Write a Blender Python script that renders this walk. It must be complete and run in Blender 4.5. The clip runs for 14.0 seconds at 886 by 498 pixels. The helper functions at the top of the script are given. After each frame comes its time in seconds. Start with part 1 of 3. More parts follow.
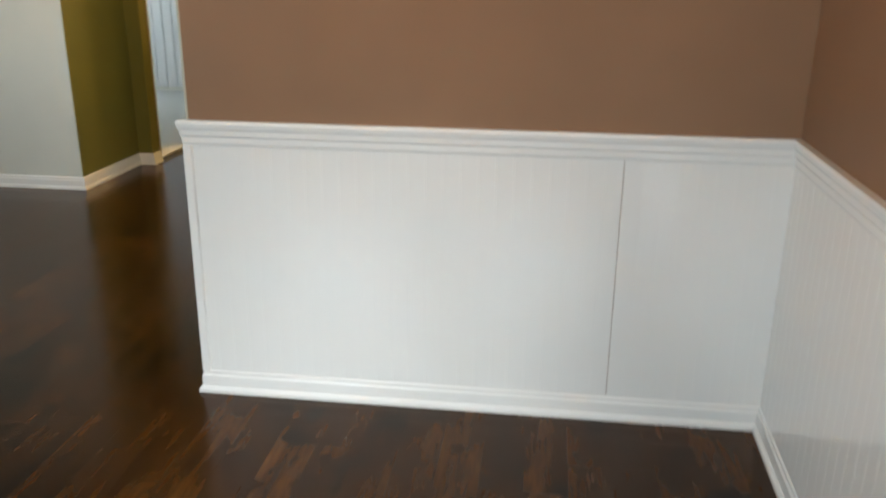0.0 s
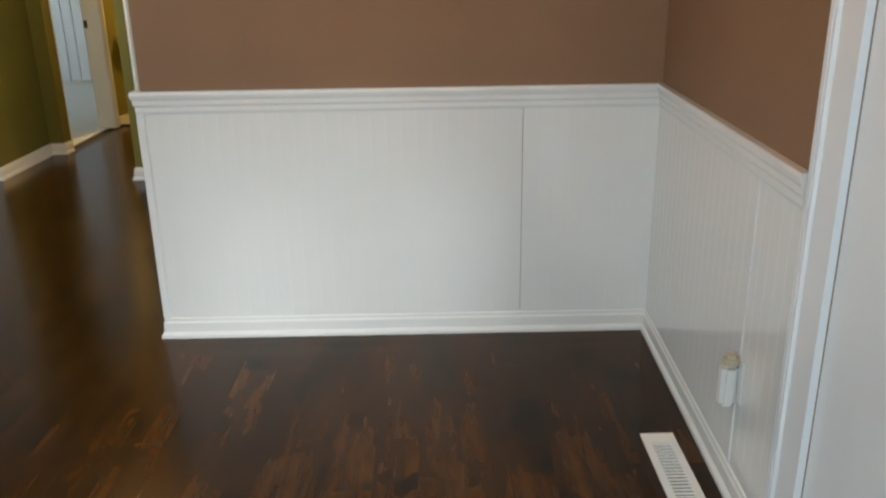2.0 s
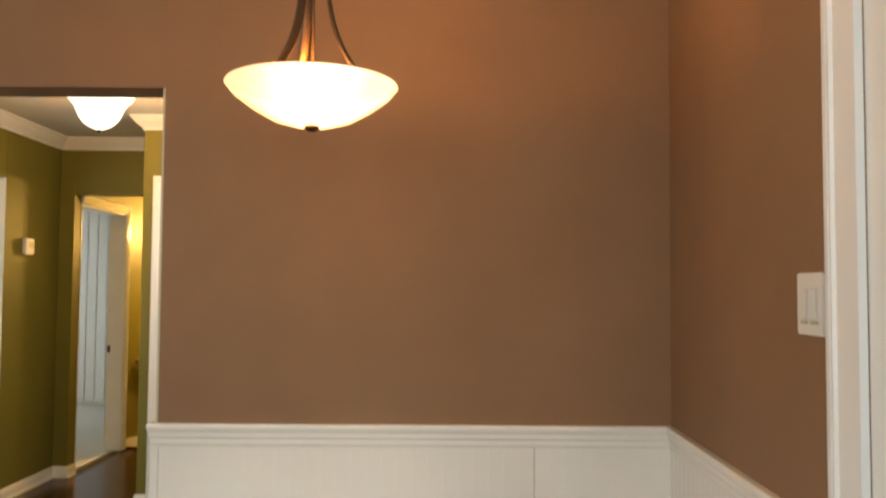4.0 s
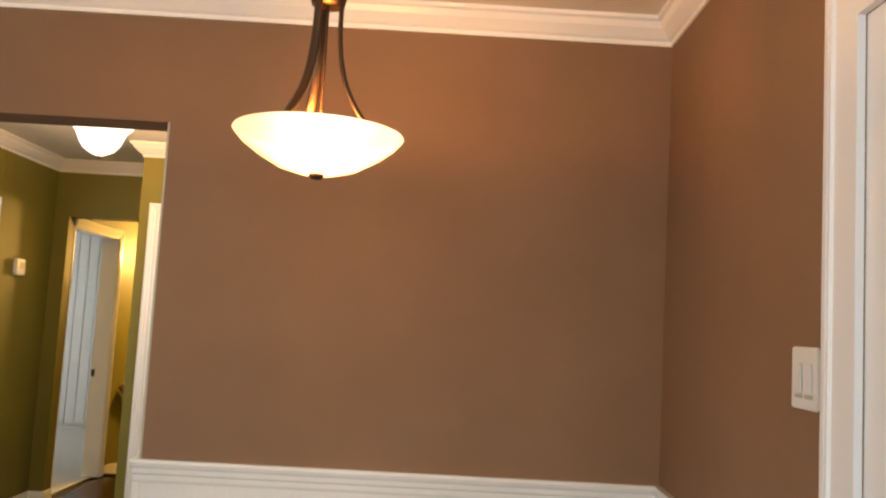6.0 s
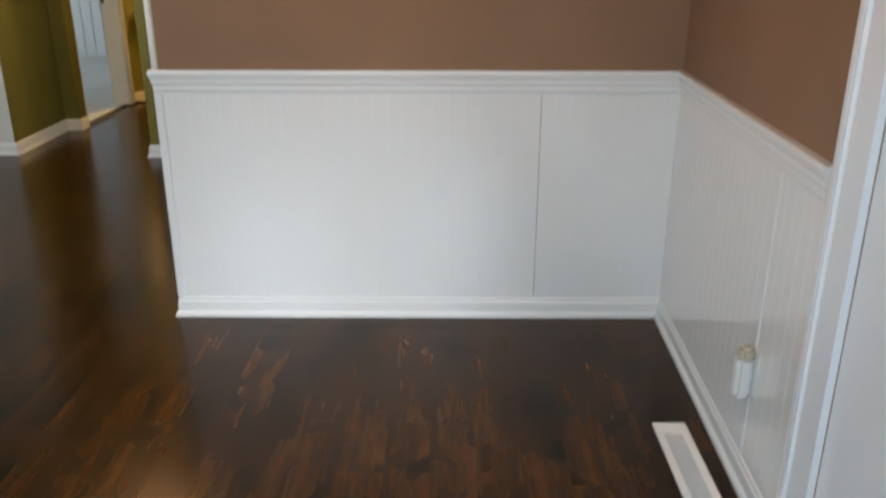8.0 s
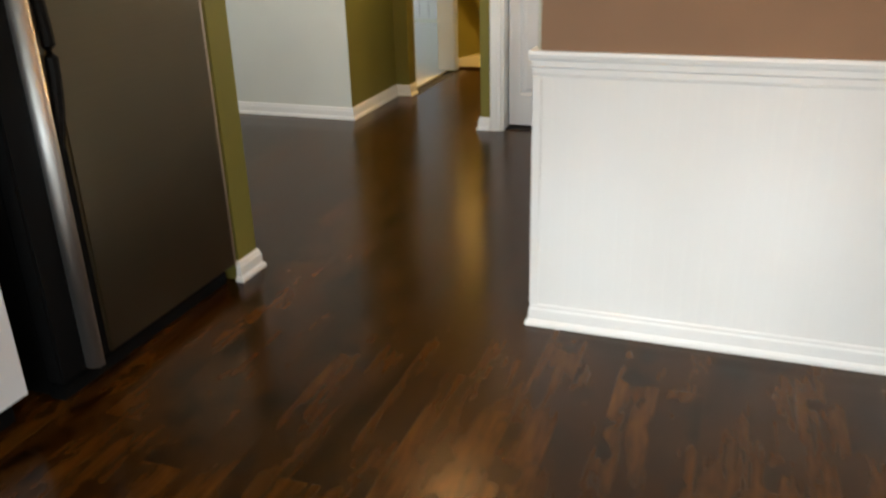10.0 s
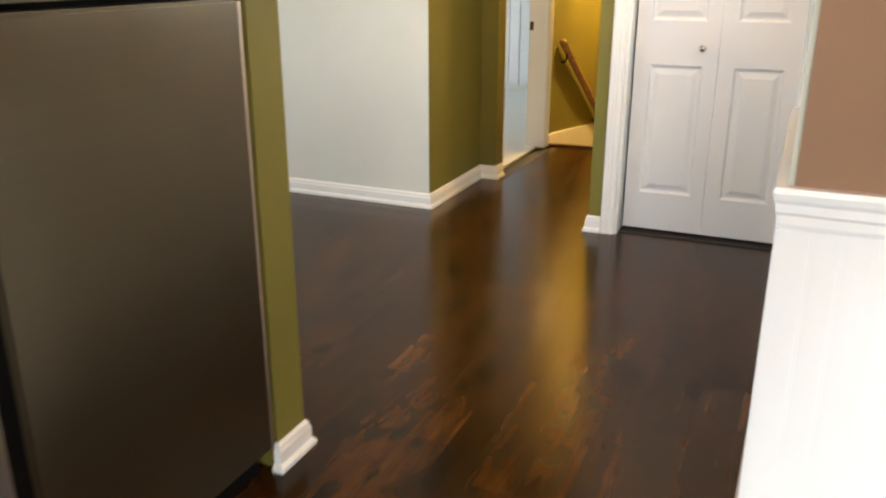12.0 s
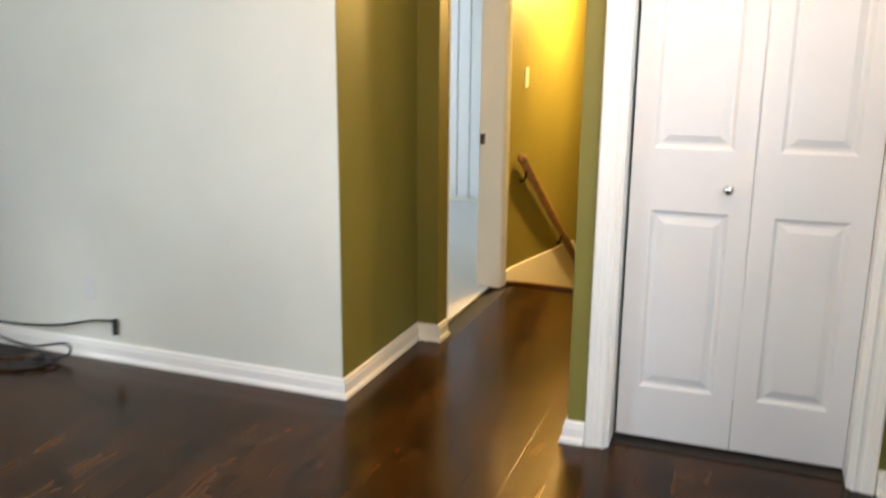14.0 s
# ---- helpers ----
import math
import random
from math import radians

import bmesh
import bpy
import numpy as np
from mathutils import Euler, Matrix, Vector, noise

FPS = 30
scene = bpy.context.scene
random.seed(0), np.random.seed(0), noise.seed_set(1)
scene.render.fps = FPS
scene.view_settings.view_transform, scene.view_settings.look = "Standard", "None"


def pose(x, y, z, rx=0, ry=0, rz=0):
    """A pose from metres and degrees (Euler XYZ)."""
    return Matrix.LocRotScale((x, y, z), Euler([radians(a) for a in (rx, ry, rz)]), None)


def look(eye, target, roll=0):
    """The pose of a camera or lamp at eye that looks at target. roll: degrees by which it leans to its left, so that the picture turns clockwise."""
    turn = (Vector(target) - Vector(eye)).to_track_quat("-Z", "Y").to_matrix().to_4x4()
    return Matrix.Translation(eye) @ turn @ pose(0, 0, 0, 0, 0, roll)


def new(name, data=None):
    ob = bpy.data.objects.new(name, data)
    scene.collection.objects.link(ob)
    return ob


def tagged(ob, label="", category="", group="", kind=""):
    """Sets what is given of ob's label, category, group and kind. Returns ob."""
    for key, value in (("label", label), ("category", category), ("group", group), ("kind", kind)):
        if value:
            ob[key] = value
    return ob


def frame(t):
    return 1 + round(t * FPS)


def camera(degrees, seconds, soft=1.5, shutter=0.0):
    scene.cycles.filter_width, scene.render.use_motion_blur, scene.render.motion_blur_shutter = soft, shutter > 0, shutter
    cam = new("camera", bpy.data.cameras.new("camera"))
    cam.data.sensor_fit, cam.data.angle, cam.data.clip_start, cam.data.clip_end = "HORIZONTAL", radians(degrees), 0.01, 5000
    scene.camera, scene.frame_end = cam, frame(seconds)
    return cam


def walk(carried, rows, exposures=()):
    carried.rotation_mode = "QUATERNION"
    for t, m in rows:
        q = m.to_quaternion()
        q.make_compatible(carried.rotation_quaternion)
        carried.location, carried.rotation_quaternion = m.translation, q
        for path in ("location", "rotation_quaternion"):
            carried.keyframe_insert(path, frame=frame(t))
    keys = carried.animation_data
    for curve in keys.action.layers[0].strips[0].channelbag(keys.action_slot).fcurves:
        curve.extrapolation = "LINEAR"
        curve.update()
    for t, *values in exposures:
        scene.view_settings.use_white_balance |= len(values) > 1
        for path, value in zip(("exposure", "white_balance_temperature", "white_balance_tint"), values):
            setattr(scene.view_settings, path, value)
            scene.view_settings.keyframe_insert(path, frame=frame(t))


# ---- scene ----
cam = camera(56.4, 14.0, 2.2, 0.5)
PATH = [
    (0, (-0.715, -2.396, 1.352), (-0.944, -0.514, 0.717), 0.6),
    (0.5, (-0.824, -2.583, 1.308), (-0.872, -0.713, 0.6), -1.3),
    (1, (-0.85, -2.702, 1.319), (-0.712, -0.849, 0.581), 0.6),
    (1.5, (-0.826, -2.771, 1.33), (-0.849, -0.911, 0.593), -0.3),
    (2, (-0.789, -2.856, 1.335), (-0.773, -0.97, 0.671), -0.9),
    (2.5, (-0.799, -2.894, 1.35), (-0.866, -0.981, 0.771), -1.2),
    (3, (-0.777, -2.877, 1.334), (-0.821, -0.954, 0.788), -1.1),
    (3.5, (-0.779, -2.891, 1.366), (-0.807, -0.9, 1.179), -0.8),
    (4, (-0.814, -2.909, 1.389), (-0.806, -0.912, 1.488), 0.4),
    (4.2, (-0.818, -2.905, 1.403), (-0.82, -0.91, 1.541), 0.2),
    (6.3, (-0.837, -2.917, 1.436), (-0.806, -0.923, 1.581), 3.4),
    (6.5, (-0.819, -2.903, 1.429), (-0.798, -0.906, 1.533), 2.8),
    (7, (-0.79, -2.879, 1.419), (-0.799, -0.89, 1.209), 1.5),
    (7.5, (-0.792, -2.871, 1.375), (-0.764, -0.926, 0.908), 0.4),
    (8, (-0.807, -2.85, 1.339), (-0.815, -0.978, 0.636), 0.1),
    (8.5, (-0.793, -2.745, 1.332), (-0.922, -0.925, 0.513), -1.5),
    (9, (-0.888, -2.726, 1.343), (-1.255, -0.955, 0.488), -0.7),
    (11.3, (-1.588, -1.936, 1.315), (-2.355, -0.214, 0.648), -2.2),
    (11.5, (-1.627, -1.879, 1.303), (-2.408, -0.166, 0.627), -1.9),
    (12, (-1.791, -1.56, 1.3), (-2.551, 0.169, 0.641), -0.0),
    (12.5, (-1.925, -1.157, 1.257), (-2.511, 0.632, 0.588), -2.6),
    (13, (-2.087, -0.872, 1.268), (-2.543, 0.951, 0.596), -3.4),
    (13.5, (-2.121, -0.571, 1.32), (-2.871, 1.186, 0.736), -0.9),
    (14, (-2.202, -0.274, 1.33), (-2.883, 1.55, 0.872), 0.5),
]
EXPOSURES = [
    (0.0, 1.00, 6180, 5), (0.6, 0.73, 6180, 5), (3.0, 0.72, 6230, 4), (4.0, 0.78, 7640, 8), (6.5, 0.84, 7380, 13), (7.0, 0.84, 6350, 11), (7.5, 0.80, 5900, 9), (9.0, 0.88, 6280, 5),
    (11.5, 1.66, 6500, 10), (12.5, 1.76, 6250, 10), (13.0, 1.84, 5930, 10), (14.0, 1.79, 5980, 9),
]
BETWEEN = [(5.25, (-0.83, -2.912, 1.43), (-0.815, -0.915, 1.66), 1.6)]
walk(cam, [(t, look(eye, target, roll)) for t, eye, target, roll in sorted(PATH + BETWEEN)], EXPOSURES)


# ---- light ----
world = bpy.data.worlds.new("sky")
scene.world = world
world.use_nodes = True
wn = world.node_tree
sky = wn.nodes.new("ShaderNodeTexSky")
sky.sky_type, sky.sun_disc, sky.sun_elevation, sky.sun_rotation = "NISHITA", False, radians(35), radians(152)
wn.links.new(sky.outputs[0], wn.nodes["Background"].inputs[0])
wn.nodes["Background"].inputs[1].default_value = 0.05


def area(name, at, target, w, h, watts, colour):
    """A rectangular lamp for the sky's light, at a known opening or an added one."""
    d = bpy.data.lights.new(name, "AREA")
    d.shape, d.size, d.size_y, d.energy, d.color = "RECTANGLE", w, h, watts, colour
    ob = new(name, d)
    ob.matrix_world = look(at, target)
    return ob


def bulb(name, at, watts, colour, radius=0.04):
    d = bpy.data.lights.new(name, "POINT")
    d.energy, d.color, d.shadow_soft_size = watts, colour, radius
    ob = new(name, d)
    ob.location = at
    return ob


DAY, WARM = (0.85, 0.935, 1.0), (1.0, 0.52, 0.18)
d = bpy.data.lights.new("sun", "SUN")
d.energy, d.angle, d.color = 4.3, radians(32), (1.0, 0.98, 0.95)
new("sun", d).matrix_world = look((0, 0, 0), (-0.45, 0.86, -0.67))
area("daylight_patio", (0.10, -2.36, 1.05), (-3, -2.36, 1.0), 1.35, 1.9, 3.5, DAY)
area("daylight_kitchen", (-2.6, -5.2, 1.72), (-2.6, 0, 1.35), 1.1, 1.05, 19, DAY)
# Unseen source, added to brighten the right part of the dining wall
area("fill_south", (-0.72, -5.2, 1.5), (-0.72, 0, 1.4), 1.15, 1.05, 18, DAY)
# Unseen source, added to fill the right wall
area("fill_west", (-3.77, -3.2, 1.55), (0, -3.2, 1.4), 1.1, 0.95, 30, DAY)
area("daylight_dining_window", (0.03, -4.1, 1.5), (-3, -4.1, 1.45), 1.15, 1.06, 3, DAY)
# No window known here; added to lift the living room's ambient light
area("fill_living", (-8.0, 1.3, 1.45), (-3, 1.3, 1.2), 1.8, 1.3, 2, DAY)
# Added lamp in an unseen opening, brightens the pale living room wall
area("fill_side", (-4.25, 0.08, 1.40), (-4.15, 3, 1.0), 0.56, 1.25, 8, DAY)
area("daylight_bedroom", (-6.35, 5.3, 1.45), (-3, 5.3, 1.0), 1.6, 1.3, 19, DAY)
# Added lamp before the closed front door, to brighten closet and foyer
area("fill_front_door", (-1.737, 1.49, 1.52), (-3, 1.49, 1.45), 0.5, 0.7, 7, DAY)
bulb("pendant_bulb", (-1.122, -0.95, 1.846), 16, (1.0, 0.43, 0.11), 0.03)
bulb("flush_bulb", (-2.69, 1.6, 2.36), 15, WARM, 0.05)
bulb("stair_bulb", (-3.05, 5.5, 1.95), 92, (1.0, 0.58, 0.17), 0.06)


# ---- materials ----
def nodes_of(name, rough=0.5, metal=0.0, spec=0.5):
    m = bpy.data.materials.new(name)
    m.use_nodes = True
    nt = m.node_tree
    b = nt.nodes["Principled BSDF"]
    b.inputs["Roughness"].default_value = rough
    b.inputs["Metallic"].default_value = metal
    b.inputs["Specular IOR Level"].default_value = spec
    return m, nt, b


def noise_tex(nt, scale, detail=4, stretch=(1, 1, 1), offset=None):
    g = nt.nodes.new("ShaderNodeNewGeometry")
    mp = nt.nodes.new("ShaderNodeMapping")
    mp.inputs["Scale"].default_value = stretch
    nt.links.new(g.outputs["Position"], mp.inputs["Vector"])
    if offset is not None:
        nt.links.new(offset, mp.inputs["Location"])
    n = nt.nodes.new("ShaderNodeTexNoise")
    n.inputs["Scale"].default_value, n.inputs["Detail"].default_value = scale, detail
    nt.links.new(mp.outputs[0], n.inputs["Vector"])
    return n.outputs["Fac"]


def ramp(nt, fac, stops):
    r = nt.nodes.new("ShaderNodeValToRGB")
    e = r.color_ramp.elements
    e[0].position, e[0].color = stops[0][0], (*stops[0][1], 1)
    e[1].position, e[1].color = stops[-1][0], (*stops[-1][1], 1)
    for p, c in stops[1:-1]:
        k = e.new(p)
        k.color = (*c, 1)
    nt.links.new(fac, r.inputs[0])
    return r.outputs[0]


def mixed(nt, fac, a, b, mode="MIX"):
    n = nt.nodes.new("ShaderNodeMix")
    n.data_type, n.blend_type = "RGBA", mode
    for sock, v in ((n.inputs[0], fac), (n.inputs[6], a), (n.inputs[7], b)):
        if isinstance(v, (int, float)):
            sock.default_value = v
        elif isinstance(v, tuple):
            sock.default_value = (*v, 1)
        else:
            nt.links.new(v, sock)
    return n.outputs[2]


def bumped(nt, b, height, strength, dist=0.002):
    n = nt.nodes.new("ShaderNodeBump")
    n.inputs["Strength"].default_value, n.inputs["Distance"].default_value = strength, dist
    nt.links.new(height, n.inputs["Height"])
    nt.links.new(n.outputs[0], b.inputs["Normal"])


def rough_range(nt, b, fac, lo, hi):
    n = nt.nodes.new("ShaderNodeMapRange")
    n.inputs["To Min"].default_value, n.inputs["To Max"].default_value = lo, hi
    nt.links.new(fac, n.inputs["Value"])
    nt.links.new(n.outputs[0], b.inputs["Roughness"])


def paint(name, colour, rough=0.55, relief=0.15, spread=0.06, spec=0.4):
    """Wall paint: roller texture, faint unevenness."""
    m, nt, b = nodes_of(name, rough, 0, spec)
    big, fine = noise_tex(nt, 1.7, 3), noise_tex(nt, 240, 2)
    dark = tuple(c * (1 - spread) for c in colour)
    light = tuple(min(1, c * (1 + spread)) for c in colour)
    nt.links.new(ramp(nt, big, [(0.35, dark), (0.65, light)]), b.inputs["Base Color"])
    bumped(nt, b, fine, relief, 0.001)
    rough_range(nt, b, big, rough - 0.05, rough + 0.05)
    return m


TAN = paint("tan_wall_paint", (0.226, 0.136, 0.082), 0.65, 0.12, 0.06, 0.15)
OLIVE = paint("olive_wall_paint", (0.19, 0.168, 0.034), 0.55, 0.12, 0.06, 0.3)
PALE = paint("pale_wall_paint", (0.69, 0.70, 0.635), 0.55, 0.12, 0.04)
GREY = paint("grey_green_paint", (0.42, 0.42, 0.34), 0.5, 0.12, 0.04)
CEIL = paint("ceiling_paint", (0.72, 0.70, 0.64), 0.8, 0.6, 0.03)
GLOSS = paint("white_gloss_paint", (0.71, 0.72, 0.71), 0.14, 0.006, 0.02, 1.0)
# White trim with the cool cast of daylight put into its colour
CASE = paint("daylight_tinted_trim_paint", (0.70, 0.728, 0.755), 0.3, 0.03, 0.02)
TRIM = paint("white_trim_paint", (0.84, 0.84, 0.81), 0.3, 0.03, 0.02)
DOORW = paint("white_door_paint", (0.68, 0.69, 0.70), 0.38, 0.05, 0.02)
PLASTIC = paint("white_plastic", (0.66, 0.67, 0.66), 0.35, 0.0, 0.02)
CREAM = paint("aged_cream_plastic", (0.50, 0.44, 0.32), 0.4, 0.0, 0.03)


def plain(name, colour, rough, metal=0.0, grain=60, spread=0.1, stretch=(1, 1, 1), relief=0.05):
    m, nt, b = nodes_of(name, rough, metal)
    n = noise_tex(nt, grain, 3, stretch)
    nt.links.new(ramp(nt, n, [(0.3, tuple(c * (1 - spread) for c in colour)), (0.7, tuple(min(1, c * (1 + spread)) for c in colour))]), b.inputs["Base Color"])
    rough_range(nt, b, n, max(0.02, rough - 0.06), rough + 0.06)
    bumped(nt, b, n, relief, 0.0006)
    return m


def wavy(m, scale, strength, dist):
    """Sheet metal that is not quite flat."""
    nt = m.node_tree
    b = nt.nodes["Principled BSDF"]
    bumped(nt, b, noise_tex(nt, scale, 1.0, (1, 1, 0.45)), strength, dist)



STEEL = plain("brushed_steel", (0.20, 0.168, 0.115), 0.32, 1.0, 120, 0.02, (1, 0.01, 1), 0.0)
wavy(STEEL, 3.2, 0.6, 0.02)
EDGE = plain("pale_edge_metal", (0.62, 0.52, 0.42), 0.45, 1.0, 40, 0.03)
BRIGHT = plain("satin_metal", (0.45, 0.44, 0.42), 0.46, 1.0, 6, 0.03, (1, 1, 0.1), 0.0)
BLACK = plain("black_plastic", (0.005, 0.005, 0.005), 0.4, 0.0, 300, 0.2)
BLACK.node_tree.nodes["Principled BSDF"].inputs["Specular IOR Level"].default_value = 0.08
BRONZE = plain("brushed_bronze", (0.10, 0.065, 0.042), 0.4, 1.0, 120, 0.12)
CHROME = plain("chrome", (0.75, 0.74, 0.72), 0.12, 1.0, 200, 0.03)
# Near-black for shade painted into gaps, and for the slab
DARK = plain("dark_shadow_gap", (0.02, 0.018, 0.016), 0.8)
CABLE = plain("black_cable_rubber", (0.015, 0.015, 0.015), 0.5)
OAK = plain("oak_handrail", (0.27, 0.155, 0.058), 0.35, 0.0, 40, 0.25, (1, 0.15, 1))
CARPET = plain("grey_carpet", (0.50, 0.50, 0.49), 0.95, 0.0, 420, 0.25, (1, 1, 1), 0.9)
CARPET_BIG = plain("beige_carpet", (0.40, 0.35, 0.27), 0.95, 0.0, 420, 0.25, (1, 1, 1), 0.9)


def floor_wood(name, islands):
    """Dark hand-scraped maple: grain along y, knots, tone by plank."""
    m, nt, b = nodes_of(name, 0.3)
    if islands:
        r = nt.nodes.new("ShaderNodeNewGeometry").outputs["Random Per Island"]
    else:
        r = nt.nodes.new("ShaderNodeObjectInfo").outputs["Random"]
    sc = nt.nodes.new("ShaderNodeMath")
    sc.operation = "MULTIPLY"
    sc.inputs[1].default_value = 37.0
    nt.links.new(r, sc.inputs[0])
    grain = noise_tex(nt, 30, 5, (1, 0.08, 1), sc.outputs[0])
    blot = noise_tex(nt, 7.0, 2.0, (1, 0.3, 1), sc.outputs[0])
    knot = noise_tex(nt, 11.0, 1.5, (1, 0.6, 1), sc.outputs[0])
    fleck = noise_tex(nt, 80, 3, (1, 0.14, 1), sc.outputs[0])
    tone = ramp(nt, r, [(0.0, (0.78, 0.77, 0.76)), (0.6, (1.0, 1.0, 1.0)), (1.0, (1.25, 1.24, 1.22))])
    fig = ramp(nt, blot, [(0.28, (0.012, 0.0040, 0.0006)), (0.46, (0.029, 0.0104, 0.0014)), (0.58, (0.042, 0.0150, 0.0019)), (0.76, (0.065, 0.0236, 0.0030))])
    c = mixed(nt, 1.0, fig, tone, "MULTIPLY")
    c = mixed(nt, 0.85, c, ramp(nt, grain, [(0.3, (0.55, 0.53, 0.5)), (0.7, (1.45, 1.42, 1.38))]), "MULTIPLY")
    c = mixed(nt, 0.6, c, ramp(nt, fleck, [(0.35, (0.65, 0.63, 0.6)), (0.65, (1.3, 1.29, 1.27))]), "MULTIPLY")
    c = mixed(nt, ramp(nt, knot, [(0.56, (0, 0, 0)), (0.70, (0.92, 0.92, 0.92))]), c, (0.003, 0.0014, 0.0005))
    nt.links.new(c, b.inputs["Base Color"])
    rough_range(nt, b, blot, 0.18, 0.25)
    b.inputs["Specular IOR Level"].default_value = 0.24
    b.inputs["Specular Tint"].default_value = (1.0, 0.74, 0.48, 1)
    b.inputs["Coat Weight"].default_value = 0.03
    b.inputs["Coat Roughness"].default_value = 0.14
    bumped(nt, b, grain, 0.07, 0.003)
    return m


PLANK, PLANK_REST = floor_wood("dark_plank_wood", False), floor_wood("dark_plank_wood_far", True)


def lit_glass(name, colour, strength, sheer=0.0, hot=None, reach=0.2):
    m, nt, b = nodes_of(name, 0.35)
    n = noise_tex(nt, 9, 4)
    nt.links.new(ramp(nt, n, [(0.3, tuple(c * 0.9 for c in colour)), (0.7, colour)]), b.inputs["Base Color"])
    b.inputs["Emission Color"].default_value = (*colour, 1)
    nt.links.new(ramp(nt, n, [(0.3, colour), (0.7, (1, 0.95, 0.85))]), b.inputs["Emission Color"])
    b.inputs["Emission Strength"].default_value = strength
    if hot:
        g = nt.nodes.new("ShaderNodeNewGeometry")
        far = nt.nodes.new("ShaderNodeVectorMath")
        far.operation = "DISTANCE"
        far.inputs[1].default_value = hot
        nt.links.new(g.outputs["Position"], far.inputs[0])
        mr = nt.nodes.new("ShaderNodeMapRange")
        mr.interpolation_type = "SMOOTHSTEP"
        for sock, v in (("From Min", 0.06), ("From Max", reach), ("To Min", strength * 2.6), ("To Max", strength * 0.8)):
            mr.inputs[sock].default_value = v
        nt.links.new(far.outputs["Value"], mr.inputs["Value"])
        nt.links.new(mr.outputs[0], b.inputs["Emission Strength"])
    if sheer:
        clear = nt.nodes.new("ShaderNodeBsdfTransparent")
        mix = nt.nodes.new("ShaderNodeMixShader")
        mix.inputs[0].default_value = sheer
        nt.links.new(b.outputs[0], mix.inputs[1])
        nt.links.new(clear.outputs[0], mix.inputs[2])
        nt.links.new(mix.outputs[0], nt.nodes["Material Output"].inputs[0])
    return m


BOWL = lit_glass("alabaster_glass", (1.0, 0.80, 0.50), 0.56, 0.6, (-1.05, -1.06, 1.81), 0.25)
BELL = lit_glass("frosted_lamp_glass", (1.0, 0.90, 0.72), 1.2)
PANE, pnt, pb = nodes_of("window_glass", 0.02)
pb.inputs["Transmission Weight"].default_value = 1.0
pb.inputs["IOR"].default_value = 1.01


# ---- mesh helpers ----
def part(name, bm, material, parent=None, label="", smooth=False):
    """Links a bmesh as one mesh object, under a thing or part if given."""
    bmesh.ops.recalc_face_normals(bm, faces=bm.faces)
    me = bpy.data.meshes.new(name)
    bm.to_mesh(me)
    bm.free()
    me.materials.append(material)
    if smooth:
        me.shade_smooth()
    ob = new(name, me)
    if parent is not None:
        ob.parent = parent
        bpy.context.view_layer.update()
        ob.matrix_parent_inverse = parent.matrix_world.inverted()
    if label:
        ob["label"] = label
    return ob


def thing(name, at, label, category, group="", kind=""):
    """An Empty at a thing's base."""
    ob = new(name)
    ob.location = at
    bpy.context.view_layer.update()
    return tagged(ob, label, category, group, kind)


def add_box(bm, x0, x1, y0, y1, z0, z1, bevel=0.0):
    r = bmesh.ops.create_cube(bm, size=1.0)
    bmesh.ops.scale(bm, vec=(x1 - x0, y1 - y0, z1 - z0), verts=r["verts"])
    bmesh.ops.translate(bm, vec=((x0 + x1) / 2, (y0 + y1) / 2, (z0 + z1) / 2), verts=r["verts"])
    if bevel:
        es = list({e for v in r["verts"] for e in v.link_edges})
        bmesh.ops.bevel(bm, geom=es, offset=bevel, segments=2, affect="EDGES", clamp_overlap=True)
    return bm


def box(x0, x1, y0, y1, z0, z1, bevel=0.0):
    return add_box(bmesh.new(), x0, x1, y0, y1, z0, z1, bevel)


def boxes(*rows):
    bm = bmesh.new()
    for r in rows:
        add_box(bm, *r)
    return bm


def sweep(bm, frames_, profile):
    """Joins copies of a closed profile: frames_ is a list of functions from (a, b) to a place."""
    rings = [[bm.verts.new(f(a, b)) for a, b in profile] for f in frames_]
    n = len(profile)
    for r0, r1 in zip(rings, rings[1:]):
        for i in range(n):
            bm.faces.new((r0[i], r0[(i + 1) % n], r1[(i + 1) % n], r1[i]))
    bm.faces.new(rings[0])
    bm.faces.new(list(reversed(rings[-1])))
    return bm


def mitred(path):
    """Per point of a 2D path: the offset to its right side, with mitre."""
    out = []
    pts = [Vector(p) for p in path]
    for i, p in enumerate(pts):
        ns = []
        if i:
            d = (p - pts[i - 1]).normalized()
            ns.append(Vector((d.y, -d.x)))
        if i < len(pts) - 1:
            d = (pts[i + 1] - p).normalized()
            ns.append(Vector((d.y, -d.x)))
        n = ns[0] if len(ns) == 1 else (ns[0] + ns[1]) / (1 + ns[0].dot(ns[1]))
        out.append((p, n))
    return out


def run(path, profile):
    """A moulding along a plan path; profile is (out from the wall, z), to the path's right."""
    fs = [lambda a, b, p=p, n=n: (p.x + n.x * a, p.y + n.y * a, b) for p, n in mitred(path)]
    return sweep(bmesh.new(), fs, profile)


def surround(path, profile, place):
    """A casing round an opening: path in (u, z), profile (outwards in the wall's plane, proud), place maps (u, z, proud) to the world."""
    fs = [lambda a, b, p=p, n=n: place(p.x + n.x * a, p.y + n.y * a, b) for p, n in mitred(path)]
    return sweep(bmesh.new(), fs, profile)


